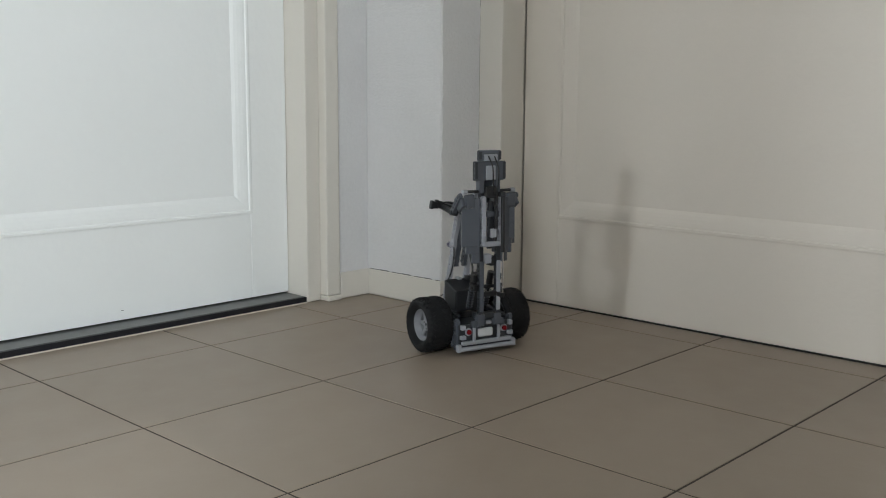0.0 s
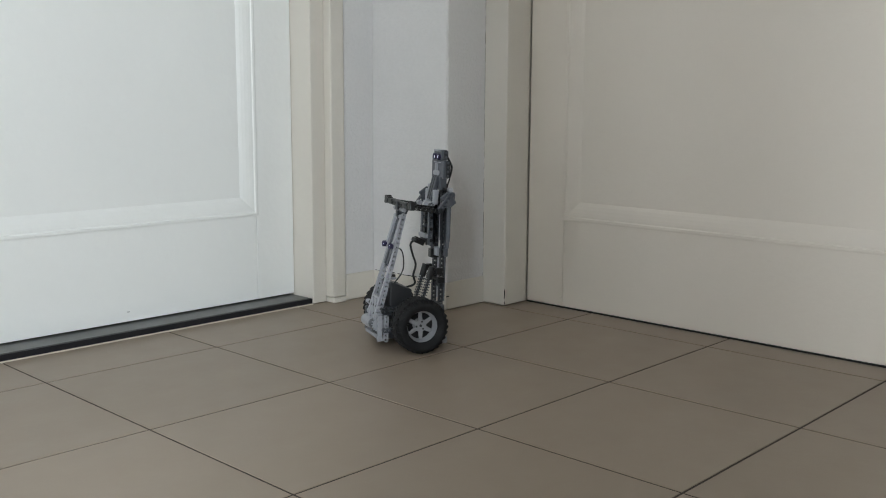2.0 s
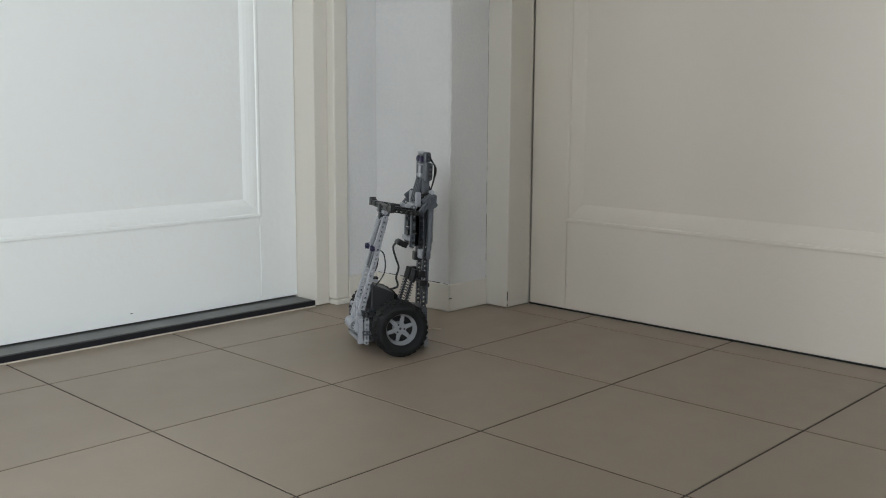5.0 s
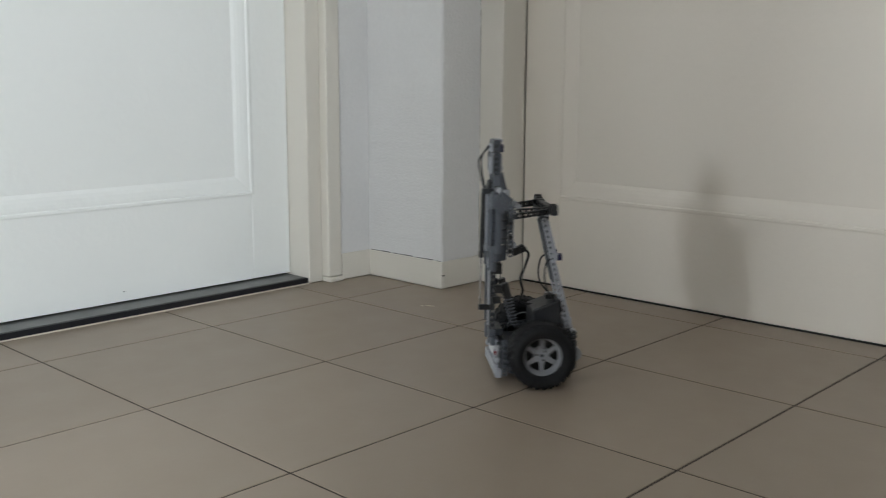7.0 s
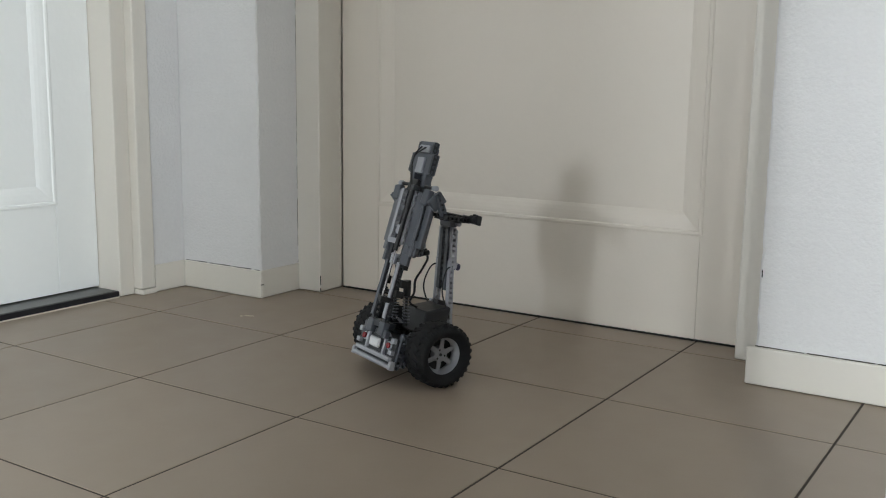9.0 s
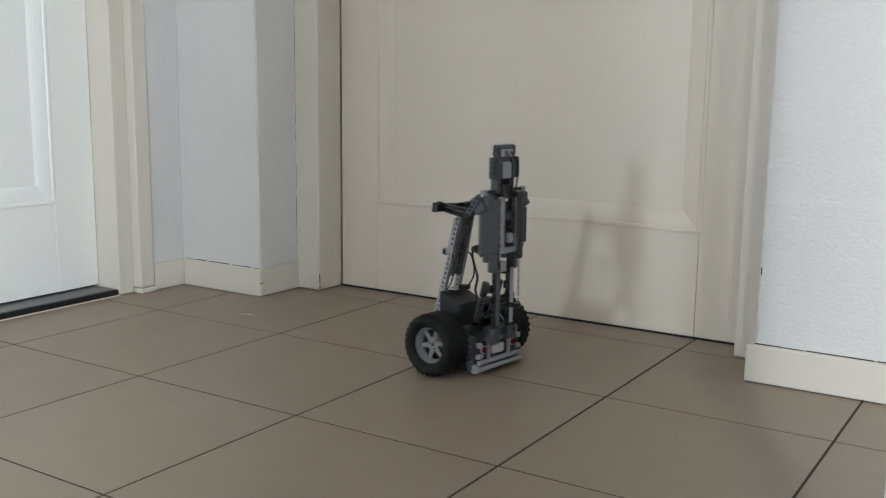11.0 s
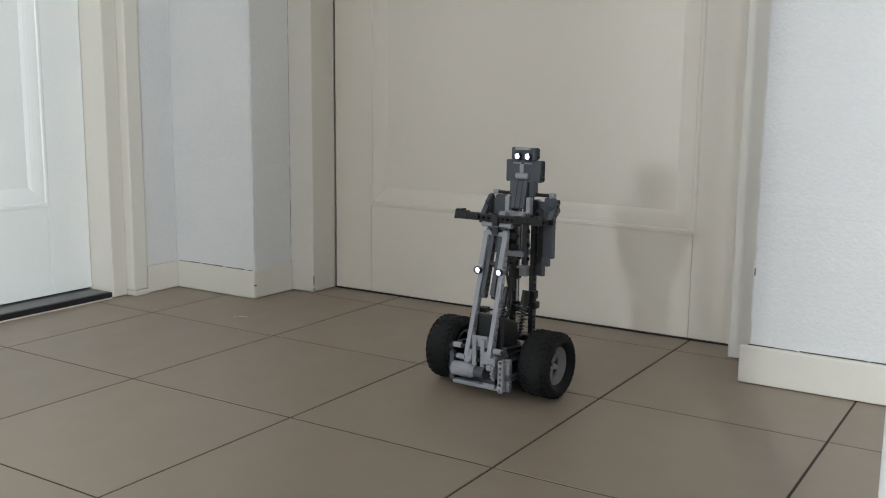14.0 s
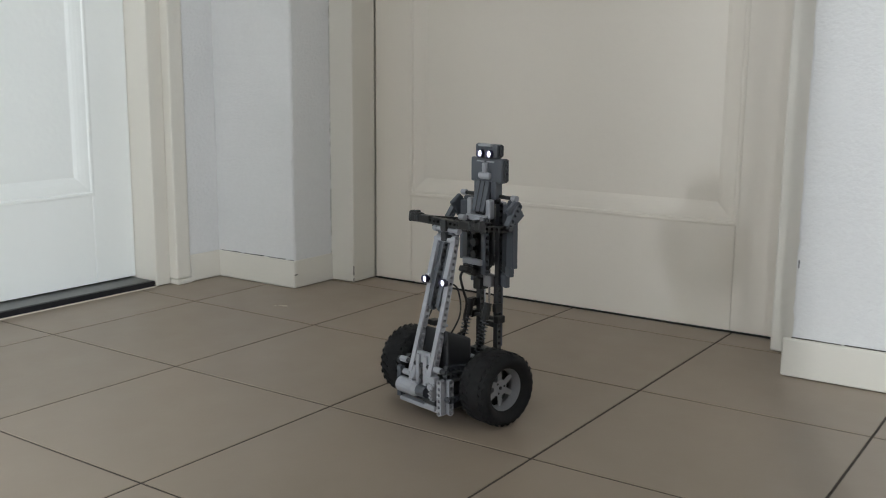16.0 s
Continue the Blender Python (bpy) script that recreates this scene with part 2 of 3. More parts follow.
for b in (box(T(1.4985), T(1.5035), T(1.6432), T(1.646), T(0.528), T(0.566)), box(T(-2.7312), T(-2.7285), T(-0.152), T(-0.136), T(0.111), T(0.114))):
    tagged(finish("scuff", b, SCUFF), "small black scuff mark on white paint", "scuff", group="scuffs", kind="structure")
bm = bmesh.new()
for k in range(5):
    a = k / 4
    add_box(bm, T(-1.505 + 0.055 * a), T(-1.488 + 0.055 * a), T(1.196 + 0.050 * a + 0.012 * math.sin(5 * a)), T(1.203 + 0.050 * a + 0.012 * math.sin(5 * a)), 0.0, 0.0016, 0.0004)
tagged(finish("crumb", bm, CRUMB), "pale dry crumb lying on the tiles", "crumb")

# ------------------------------------------------------------------ the robot
LIGHT_GREY = material("light_grey_plastic", (0.38, 0.39, 0.425), 0.34, vary=0.05, grain=500, blotch=30)
DARK_GREY = material("dark_grey_plastic", (0.030, 0.033, 0.038), 0.36, vary=0.06, grain=500, blotch=30)
MID_GREY = material("mid_grey_plastic", (0.086, 0.095, 0.112), 0.36, vary=0.06, grain=500, blotch=30)
RIM_GREY = material("rim_grey_plastic", (0.27, 0.275, 0.29), 0.4, vary=0.06, grain=500, blotch=40)
BLACK = material("black_plastic", (0.011, 0.011, 0.012), 0.38, vary=0.1, grain=500, blotch=30)
RUBBER = material("tyre_rubber", (0.010, 0.010, 0.011), 0.72, spec=0.3, vary=0.15, grain=400, bump=0.0003, bump_scale=900, blotch=40)
RED = material("red_lens", (0.22, 0.012, 0.018), 0.25, vary=0.05, blotch=40)
STEEL = material("steel", (0.55, 0.55, 0.56), 0.25, metal=1.0, vary=0.05, blotch=40)
CABLE = material("cable", (0.012, 0.012, 0.013), 0.5, vary=0.1, blotch=40)
BATTERY = material("battery_box", (0.020, 0.021, 0.024), 0.42, vary=0.08, grain=500, blotch=30)
GLOW = bpy.data.materials.new("white_led")
GLOW.use_nodes = True
GLOW.node_tree.nodes["Principled BSDF"].inputs["Emission Color"].default_value = (0.80, 0.84, 1.0, 1)
GLOW.node_tree.nodes["Principled BSDF"].inputs["Emission Strength"].default_value = 3.0
# blue tint stands in for the violet halo round the lit diodes
LED_RIM = material("led_rim", (0.020, 0.017, 0.055), 0.3, vary=0.05, blotch=40)


def V(x, y, z):
    """Robot space: x forward, y to its left, z over the floor when upright; the origin is on the axle."""
    return Vector((x, y, z - WHEEL_R)) * 1.016


def axes(p0, p1, side):
    u = (p1 - p0).normalized()
    t = (Vector(side) - u * Vector(side).dot(u)).normalized()
    return u, t, t.cross(u)


def add_beam(bm, p0, p1, side, wide=0.0076, thick=0.0074):
    """A studless beam with a row of round through-holes along it; side is the way the holes run."""
    u, t, w = axes(p0, p1, side)
    length = (p1 - p0).length
    n = max(1, round(length / 0.008))
    a, b, h, r = length / n / 2, wide / 2, thick / 2, 0.0024
    for i in range(n):
        c = p0 + u * (2 * i + 1) * a
        outer = [[a, 0], [a, b], [0, b], [-a, b], [-a, 0], [-a, -b], [0, -b], [a, -b]]
        if i == 0:
            outer[3][0] = outer[5][0] = -a * 0.45
        if i == n - 1:
            outer[1][0] = outer[7][0] = a * 0.45
        inner = [[r * math.cos(k * math.pi / 4), r * math.sin(k * math.pi / 4)] for k in range(8)]
        top, bot, ti, bi = ([bm.verts.new(c + u * x + w * y + t * s) for x, y in ring] for ring, s in ((outer, h), (outer, -h), (inner, h), (inner, -h)))
        for k in range(8):
            j = (k + 1) % 8
            bm.faces.new((top[k], top[j], ti[j], ti[k]))
            bm.faces.new((bot[j], bot[k], bi[k], bi[j]))
            bm.faces.new((ti[k], ti[j], bi[j], bi[k]))
            if k in (1, 2, 5, 6) or (k in (3, 4) and i == 0) or (k in (7, 0) and i == n - 1):
                bm.faces.new((top[j], top[k], bot[k], bot[j]))
    return bm


def add_rod(bm, p0, p1, r, seg=12, r2=None):
    d = p1 - p0
    m = Matrix.Translation((p0 + p1) / 2) @ d.to_track_quat("Z", "Y").to_matrix().to_4x4()
    bmesh.ops.create_cone(bm, cap_ends=True, segments=seg, radius1=r, radius2=r if r2 is None else r2, depth=d.length, matrix=m)
    return bm


def add_slab(bm, c, size, rot=(0, 0, 0), bevel=0.0012):
    m = Matrix.Translation(c) @ Euler([radians(a) for a in rot]).to_matrix().to_4x4()
    x, y, z = (s / 2 for s in size)
    return add_box(bm, -x, x, -y, y, -z, z, bevel, m)


def tube(points, r, seg=6, steps=6):
    """A round tube through the points."""
    pts = []
    ext = [points[0] * 2 - points[1]] + list(points) + [points[-1] * 2 - points[-2]]
    for i in range(1, len(ext) - 2):
        for k in range(steps):
            s = k / steps
            a, b, c, d = ext[i - 1:i + 3]
            pts.append(0.5 * (2 * b + (c - a) * s + (2 * a - 5 * b + 4 * c - d) * s * s + (3 * b - a - 3 * c + d) * s ** 3))
    pts.append(points[-1])
    bm = bmesh.new()
    rings = []
    up = Vector((0.3, 1, 0.2))
    for i, p in enumerate(pts):
        u = (pts[min(i + 1, len(pts) - 1)] - pts[max(i - 1, 0)]).normalized()
        side = u.cross(up).normalized()
        other = u.cross(side)
        rings.append([bm.verts.new(p + side * r * math.cos(k * math.tau / seg) + other * r * math.sin(k * math.tau / seg)) for k in range(seg)])
    for a, b in zip(rings, rings[1:]):
        for k in range(seg):
            bm.faces.new((a[k], a[(k + 1) % seg], b[(k + 1) % seg], b[k]))
    return bm


def beam_part(name, parent, mat, *runs, label="", **kw):
    bm = bmesh.new()
    for p0, p1, side in runs:
        add_beam(bm, p0, p1, side, **kw)
    bmesh.ops.remove_doubles(bm, verts=bm.verts[:], dist=0.00002)
    return part(name, bm, mat, parent, label)


def lathe(profile, seg=48):
    """A ring turned about the y axis; profile of (y, radius)."""
    bm = bmesh.new()
    rings = [[bm.verts.new((r * math.cos(k * math.tau / seg), y, r * math.sin(k * math.tau / seg))) for k in range(seg)] for y, r in profile]
    for a, b in zip(rings, rings[1:]):
        for k in range(seg):
            bm.faces.new((a[k], a[(k + 1) % seg], b[(k + 1) % seg], b[k]))
    return bm


def wheel(robot_root, side):
    """Balloon tyre on a six-spoked rim; the outer face looks to y = side."""
    hub = part("wheel", lathe([(0.010 * side, 0.0285), (-0.020 * side, 0.0285), (-0.0205 * side, 0.027), (0.0085 * side, 0.0262), (0.010 * side, 0.0285)]),
               RIM_GREY, robot_root, "black balloon tyre on a light grey six-spoked rim")
    r = WHEEL_R - 0.0007
    prof = [(-0.0165, 0.0275), (-0.0205, 0.0300), (-0.0240, 0.0345), (-0.0252, 0.0385), (-0.0236, 0.0422), (-0.0190, 0.0452), (-0.010, r - 0.0007), (0, r),
            (0.010, r - 0.0007), (0.0190, 0.0452), (0.0236, 0.0422), (0.0252, 0.0385), (0.0240, 0.0345), (0.0205, 0.0300), (0.0165, 0.0275)]
    part("tyre", lathe([(y, q) for y, q in prof], 56), RUBBER, hub, "black rubber balloon tyre", smooth=True)
    bm = bmesh.new()
    for k in range(28):
        for s in (-1, 1):
            ang = (k + (0.25 if s > 0 else -0.25)) * math.tau / 28
            m = Matrix.Rotation(ang, 4, "Y")
            add_slab(bm, Vector((0, 0, 0)), (0.0044, 0.0124, 0.0030), bevel=0)
            bm.verts.ensure_lookup_table()
            got = bm.verts[-8:]
            bmesh.ops.transform(bm, matrix=m @ Matrix.Translation((0, s * 0.0098, WHEEL_R - 0.0019)) @ Matrix.Rotation(radians(28 * s), 4, "Z") , verts=got)
            add_slab(bm, Vector((0, 0, 0)), (0.0046, 0.0070, 0.0026), bevel=0)
            bm.verts.ensure_lookup_table()
            got = bm.verts[-8:]
            bmesh.ops.transform(bm, matrix=m @ Matrix.Translation((0.001, s * 0.0212, 0.0434)) @ Matrix.Rotation(radians(-52 * s), 4, "X"), verts=got)
    part("tread", bm, RUBBER, hub, "black rubber tread lugs")
    out = side
    part("rim_lip", lathe([(0.0125 * out, 0.0270), (0.0160 * out, 0.0280), (0.0165 * out, 0.0290), (0.0150 * out, 0.0300), (0.0120 * out, 0.0295)], 48), RIM_GREY, hub, smooth=True)
    part("rim_dish", lathe([(0.0160 * out, 0.0276), (0.0120 * out, 0.0262), (0.0080 * out, 0.0240), (0.0050 * out, 0.0230)], 48), RIM_GREY, hub, smooth=True)
    for k in range(6):
        bm = bmesh.new()
        q = [(0.0075, 0.0044), (0.0240, 0.0031), (0.0240, -0.0031), (0.0075, -0.0044)]
        lo = [bm.verts.new((x, 0.006 * out, z)) for x, z in q]
        hi = [bm.verts.new((x, 0.0070 * out, z * 0.86)) for x, z in q]
        bm.faces.new(hi)
        bm.faces.new(lo[::-1])
        for i in range(4):
            bm.faces.new((hi[i], hi[(i + 1) % 4], lo[(i + 1) % 4], lo[i]))
        bmesh.ops.transform(bm, matrix=Matrix.Rotation(k * math.tau / 6, 4, "Y"), verts=bm.verts[:])
        part("spoke", bm, RIM_GREY, hub)
    bm = add_rod(bmesh.new(), Vector((0, -0.002 * out, 0)), Vector((0, 0.0074 * out, 0)), 0.0118, 24, 0.0108)
    part("hub_plate", bm, RIM_GREY, hub)
    for k in range(3):
        a = k * math.tau / 3 + 0.4
        c = Vector((0.0074 * math.cos(a), 0, 0.0074 * math.sin(a)))
        part("pin_hole", add_rod(bmesh.new(), c + Vector((0, 0.006 * out, 0)), c + Vector((0, 0.00755 * out, 0)), 0.0016, 10), BLACK, hub)
    bm = add_rod(bmesh.new(), Vector((0, 0.006 * out, 0)), Vector((0, 0.0084 * out, 0)), 0.0024, 8)
    part("axle_end", bm, DARK_GREY, hub)
    part("backing", add_rod(bmesh.new(), Vector((0, -0.008 * out, 0)), Vector((0, -0.004 * out, 0)), 0.0262, 32), BLACK, hub)
    return hub


def led(parent, place, way, r):
    """A lit white diode sunk in a short dark tube, looking along way."""
    way = Vector(way).normalized()
    m = Matrix.Translation(place) @ way.to_track_quat("Y", "Z").to_matrix().to_4x4()
    bm = lathe([(-0.004, r * 1.3), (r * 0.62, r * 1.3), (r * 0.62, r * 1.04), (-0.001, r * 1.0), (-0.004, r * 1.3)], 18)
    bmesh.ops.transform(bm, matrix=m, verts=bm.verts[:])
    collar = part("led_collar", bm, LED_RIM, parent, "dark collar tinted blue for the halo round a light")
    bm = add_rod(bmesh.new(), place - way * 0.003, place, r * 0.98, 16)
    part("led", bm, GLOW, collar, "glowing white light")


def build_robot():
    root = tagged(new("balancing_robot"), "grey toy robot rider on a two-wheeled balancing vehicle", "robot")
    Y = Vector((0, 1, 0))
    X = Vector((1, 0, 0))

    # ---- chassis between the wheels
    bm = box(-0.046, 0.044, -0.040, 0.040, 0.016 - WHEEL_R, 0.052 - WHEEL_R, 0.0015)
    chassis = part("chassis", bm, DARK_GREY, root, "dark grey chassis block")
    part("axle", add_rod(bmesh.new(), Vector((0, -0.076, 0)), Vector((0, 0.076, 0)), 0.0042, 10), BLACK, chassis)
    for s in (-1, 1):
        part("axle_sleeve", add_rod(bmesh.new(), Vector((0, s * 0.040, 0)), Vector((0, s * 0.054, 0)), 0.010, 16), MID_GREY, chassis)
        beam_part("side_beam", chassis, MID_GREY, (V(-0.046, s * 0.047, 0.034), V(0.056, s * 0.047, 0.034), Y))
        beam_part("side_beam", chassis, DARK_GREY, (V(-0.040, s * 0.047, 0.058), V(0.058, s * 0.045, 0.066), Y))
        beam_part("side_beam", chassis, DARK_GREY, (V(-0.030, s * 0.039, 0.062), V(0.050, s * 0.037, 0.071), Y))
    # ---- battery box
    bm = bmesh.new()
    add_box(bm, -0.004, 0.038, -0.029, 0.029, 0.064 - WHEEL_R, 0.116 - WHEEL_R, 0.003)
    for v in bm.verts:
        if v.co.x < 0.012 and v.co.z > 0.1 - WHEEL_R:
            v.co.z -= 0.014
    battery = part("battery_box", bm, BATTERY, root, "dark grey battery box with sloped end")
    part("switch", add_slab(bmesh.new(), V(0.026, 0.006, 0.1175), (0.014, 0.008, 0.004)), LIGHT_GREY, battery)
    part("plug", add_slab(bmesh.new(), V(0.022, -0.014, 0.118), (0.014, 0.014, 0.007)), BLACK, battery)
    # ---- rear bumper
    bumper = part("bumper", add_slab(bmesh.new(), V(-0.040, 0, 0.030), (0.008, 0.106, 0.040)), DARK_GREY, root, "grey rear bumper with red lamps and white plate")
    part("lower_bar", add_rod(bmesh.new(), V(-0.046, -0.056, 0.0085), V(-0.046, 0.056, 0.0085), 0.0038, 12), LIGHT_GREY, bumper)
    part("middle_bar", add_slab(bmesh.new(), V(-0.047, 0, 0.0190), (0.007, 0.100, 0.0062)), LIGHT_GREY, bumper)
    for s in (-1, 1):
        part("bar_end", add_slab(bmesh.new(), V(-0.045, s * 0.0545, 0.011), (0.009, 0.007, 0.013)), LIGHT_GREY, bumper)
        lamp = part("tail_lamp", add_rod(bmesh.new(), V(-0.043, s * 0.0355, 0.0375), V(-0.0485, s * 0.0355, 0.0375), 0.0044, 14), RED, bumper, "round red tail lamp")
        part("lamp_ring", add_rod(bmesh.new(), V(-0.042, s * 0.0355, 0.0375), V(-0.0460, s * 0.0355, 0.0375), 0.0065, 14), LIGHT_GREY, lamp)
        part("upright", add_slab(bmesh.new(), V(-0.0455, s * 0.0245, 0.033), (0.006, 0.005, 0.030)), LIGHT_GREY, bumper)
        part("clip", add_slab(bmesh.new(), V(-0.046, s * 0.047, 0.0290), (0.008, 0.010, 0.007)), LIGHT_GREY, bumper)
        part("clip", add_slab(bmesh.new(), V(-0.046, s * 0.047, 0.046), (0.008, 0.008, 0.008)), LIGHT_GREY, bumper)
        beam_part("corner_beam", bumper, MID_GREY, (V(-0.036, s * 0.053, 0.006), V(-0.036, s * 0.053, 0.060), Y))
        beam_part("corner_beam", bumper, MID_GREY, (V(-0.026, s * 0.053, 0.010), V(-0.026, s * 0.053, 0.056), Y))
    bm = add_slab(bmesh.new(), V(-0.0465, 0.003, 0.0345), (0.005, 0.030, 0.0150), bevel=0.003)
    part("plate", bm, material("white_plastic", (0.66, 0.67, 0.68), 0.35, vary=0.03, blotch=40), bumper, "blank white rounded plate")
    for y in (-0.022, -0.004, 0.014):
        part("stud", add_rod(bmesh.new(), V(-0.044, y - 0.005, 0.0505), V(-0.044, y + 0.005, 0.0505), 0.0038, 12), LIGHT_GREY, bumper)

    # ---- front end
    front = part("front_frame", add_slab(bmesh.new(), V(0.060, 0, 0.0128), (0.010, 0.086, 0.0058)), LIGHT_GREY, root, "light grey front frame with gears and motor")
    for z, y0, y1 in ((0.0655, -0.046, 0.046), (0.0495, -0.040, 0.040)):
        part("cross_rod", add_rod(bmesh.new(), V(0.0615, y0, z), V(0.0615, y1, z), 0.0030, 10), DARK_GREY, front)
        for a, b in ((y0 + 0.004, y0 + 0.017), (y1 - 0.022, y1 - 0.010)):
            part("sleeve", add_rod(bmesh.new(), V(0.0615, a, z), V(0.0615, b, z), 0.0041, 12), LIGHT_GREY, front)
    part("cross_plate", add_slab(bmesh.new(), V(0.0580, 0, 0.0745), (0.006, 0.026, 0.017)), LIGHT_GREY, front)
    for y in (-0.0065, 0.0065):
        part("pin", add_rod(bmesh.new(), V(0.0608, y, 0.0765), V(0.0615, y, 0.0765), 0.0026, 10), BLACK, front)
    for y in (-0.0068, 0.0068):
        part("foot_plate", add_slab(bmesh.new(), V(0.0625, y, 0.0600), (0.005, 0.0068, 0.040)), LIGHT_GREY, front)
    bm = add_rod(bmesh.new(), V(0.0640, -0.040, 0.0325), V(0.0640, -0.010, 0.0325), 0.0105, 16)
    motor = part("motor", bm, LIGHT_GREY, front, "pale grey rounded motor housing")
    part("nose", add_rod(bmesh.new(), V(0.0640, -0.010, 0.0325), V(0.0640, -0.002, 0.0325), 0.0105, 16, 0.006), LIGHT_GREY, motor)
    part("coupling", add_rod(bmesh.new(), V(0.0640, -0.004, 0.0325), V(0.0640, 0.012, 0.0325), 0.0080, 12), MID_GREY, front)
    part("lower_rod", add_rod(bmesh.new(), V(0.0640, 0.008, 0.0225), V(0.0640, 0.030, 0.0225), 0.0042, 10), DARK_GREY, front)
    gear = part("gear", add_rod(bmesh.new(), V(0.0630, 0.0265, 0.0370), V(0.0630, 0.0300, 0.0370), 0.0105, 20), LIGHT_GREY, front, "light grey toothed gear")
    bm = bmesh.new()
    for k in range(16):
        a = k * math.tau / 16
        add_slab(bm, V(0.0630 + 0.0115 * math.cos(a), 0.0282, 0.0370 + 0.0115 * math.sin(a)), (0.0028, 0.0034, 0.0022), (0, -math.degrees(a), 0), 0)
    part("teeth", bm, LIGHT_GREY, gear)
    for x in (0.0590, ):
        beam_part("cheek", front, LIGHT_GREY, (V(x + 0.006, 0.0390, 0.0085), V(x + 0.006, 0.0390, 0.0565), X), wide=0.0082)
        beam_part("cheek", front, LIGHT_GREY, (V(x - 0.004, 0.0440, 0.0085), V(x - 0.004, 0.0440, 0.0565), Y))
        beam_part("cheek", front, MID_GREY, (V(x + 0.002, -0.0440, 0.0125), V(x + 0.002, -0.0440, 0.0565), Y))
    part("joint_block", add_slab(bmesh.new(), V(0.0630, 0.024, 0.0520), (0.010, 0.012, 0.010)), LIGHT_GREY, front)
    part("joint_block", add_slab(bmesh.new(), V(0.0640, 0.020, 0.0160), (0.008, 0.020, 0.007)), LIGHT_GREY, front)

    # ---- steering column
    low, high = V(0.0535, 0, 0.0560), V(0.0080, 0, 0.2400)

    def col(f, y, off=0.0):
        p = low.lerp(high, f)
        return Vector((p.x + off, y, p.z))

    column = part("steering_column", add_slab(bmesh.new(), col(0.985, 0, 0.001), (0.012, 0.030, 0.009), (0, -16, 0)), MID_GREY, root, "light grey twin-beam steering column with black handlebar")
    for s in (-1, 1):
        beam_part("column_beam", column, LIGHT_GREY, (col(-0.085, s * 0.0188), col(0.70, s * 0.0165), Y), wide=0.0080)
        beam_part("column_beam", column, LIGHT_GREY, (col(0.62, s * 0.0175, 0.001), col(0.965, s * 0.0140, 0.001), Y), wide=0.0080)
        part("beam_face", add_slab(bmesh.new(), col(0.79, s * 0.0160, 0.0062), (0.0030, 0.0080, 0.060), (0, -16, 0), 0.0008), LIGHT_GREY, column)
        part("beam_face", add_slab(bmesh.new(), col(0.30, s * 0.0178, 0.0050), (0.0026, 0.0072, 0.112), (s * 0.7, -16, 0), 0.0008), LIGHT_GREY, column)
        beam_part("inner_beam", column, MID_GREY, (col(0.44, s * 0.0085, -0.002), col(0.95, s * 0.0070, -0.002), Y))
        part("inner_face", add_slab(bmesh.new(), col(0.70, s * 0.0078, 0.0030), (0.0026, 0.0070, 0.088), (0, -16, 0), 0.0008), MID_GREY, column)
        part("lamp_socket", add_slab(bmesh.new(), col(0.660, s * 0.0174, 0.0075), (0.006, 0.0085, 0.010), (0, -16, 0)), LIGHT_GREY, column)
        led(column, col(0.655, s * 0.0174, 0.0115), (1, 0, 0.05), 0.0042)
        part("foot", add_slab(bmesh.new(), col(0.01, s * 0.0150, 0.003), (0.008, 0.010, 0.018), (0, -16, 0)), LIGHT_GREY, column)
    part("spacer", add_rod(bmesh.new(), col(0.70, -0.012), col(0.70, 0.012), 0.0038, 10), DARK_GREY, column)
    part("spacer", add_rod(bmesh.new(), col(0.93, -0.020, 0.004), col(0.93, 0.020, 0.004), 0.0032, 10), LIGHT_GREY, column)
    part("head_joint", add_slab(bmesh.new(), col(0.955, 0, 0.004), (0.012, 0.010, 0.012)), DARK_GREY, column)
    part("cap_bar", add_rod(bmesh.new(), col(1.0, -0.025, 0.006), col(1.0, 0.020, 0.006), 0.0030, 10), LIGHT_GREY, column)
    for s in (-1, 1):
        part("cap", add_rod(bmesh.new(), col(1.0, s * 0.021 - 0.002, 0.006), col(1.0, s * 0.021 + 0.004, 0.006), 0.0042, 10), LIGHT_GREY, column)
    bar = beam_part("handlebar", column, BLACK, (V(0.0140, -0.062, 0.2490), V(0.0140, 0.062, 0.2490), X), label="black handlebar", wide=0.0092, thick=0.0082)
    for s in (-1, 1):
        # each grip: a tapering block with a notched, thicker end
        bm = bmesh.new()
        add_slab(bm, V(0.0150, s * 0.0400, 0.2500), (0.0100, 0.0240, 0.0098), bevel=0.0015)
        add_slab(bm, V(0.0150, s * 0.0520, 0.2508), (0.0110, 0.0120, 0.0120), bevel=0.0025)
        grip = part("grip", bm, BLACK, bar, "black notched hand grip")
        bm = bmesh.new()
        add_slab(bm, V(0.0150, s * 0.0605, 0.2502), (0.0105, 0.0110, 0.0120), (s * 4, 0, 0), 0.0022)
        add_slab(bm, V(0.0150, s * 0.0660, 0.2510), (0.0100, 0.0050, 0.0150), (s * 10, 0, 0), 0.0018)
        add_slab(bm, V(0.0150, s * 0.0560, 0.2572), (0.0090, 0.0050, 0.0040), bevel=0.0012)
        part("grip_end", bm, BLACK, grip)
        part("grip_pin", add_rod(bmesh.new(), V(0.0205, s * 0.0500, 0.2508), V(0.0216, s * 0.0500, 0.2508), 0.0026, 10), DARK_GREY, grip)
    beam_part("under_beam", bar, BLACK, (V(0.0065, -0.034, 0.2440), V(0.0065, 0.034, 0.2440), Vector((0, 0, 1))))
    part("clamp", add_slab(bmesh.new(), V(0.0145, 0, 0.2460), (0.0125, 0.010, 0.0150)), DARK_GREY, bar)

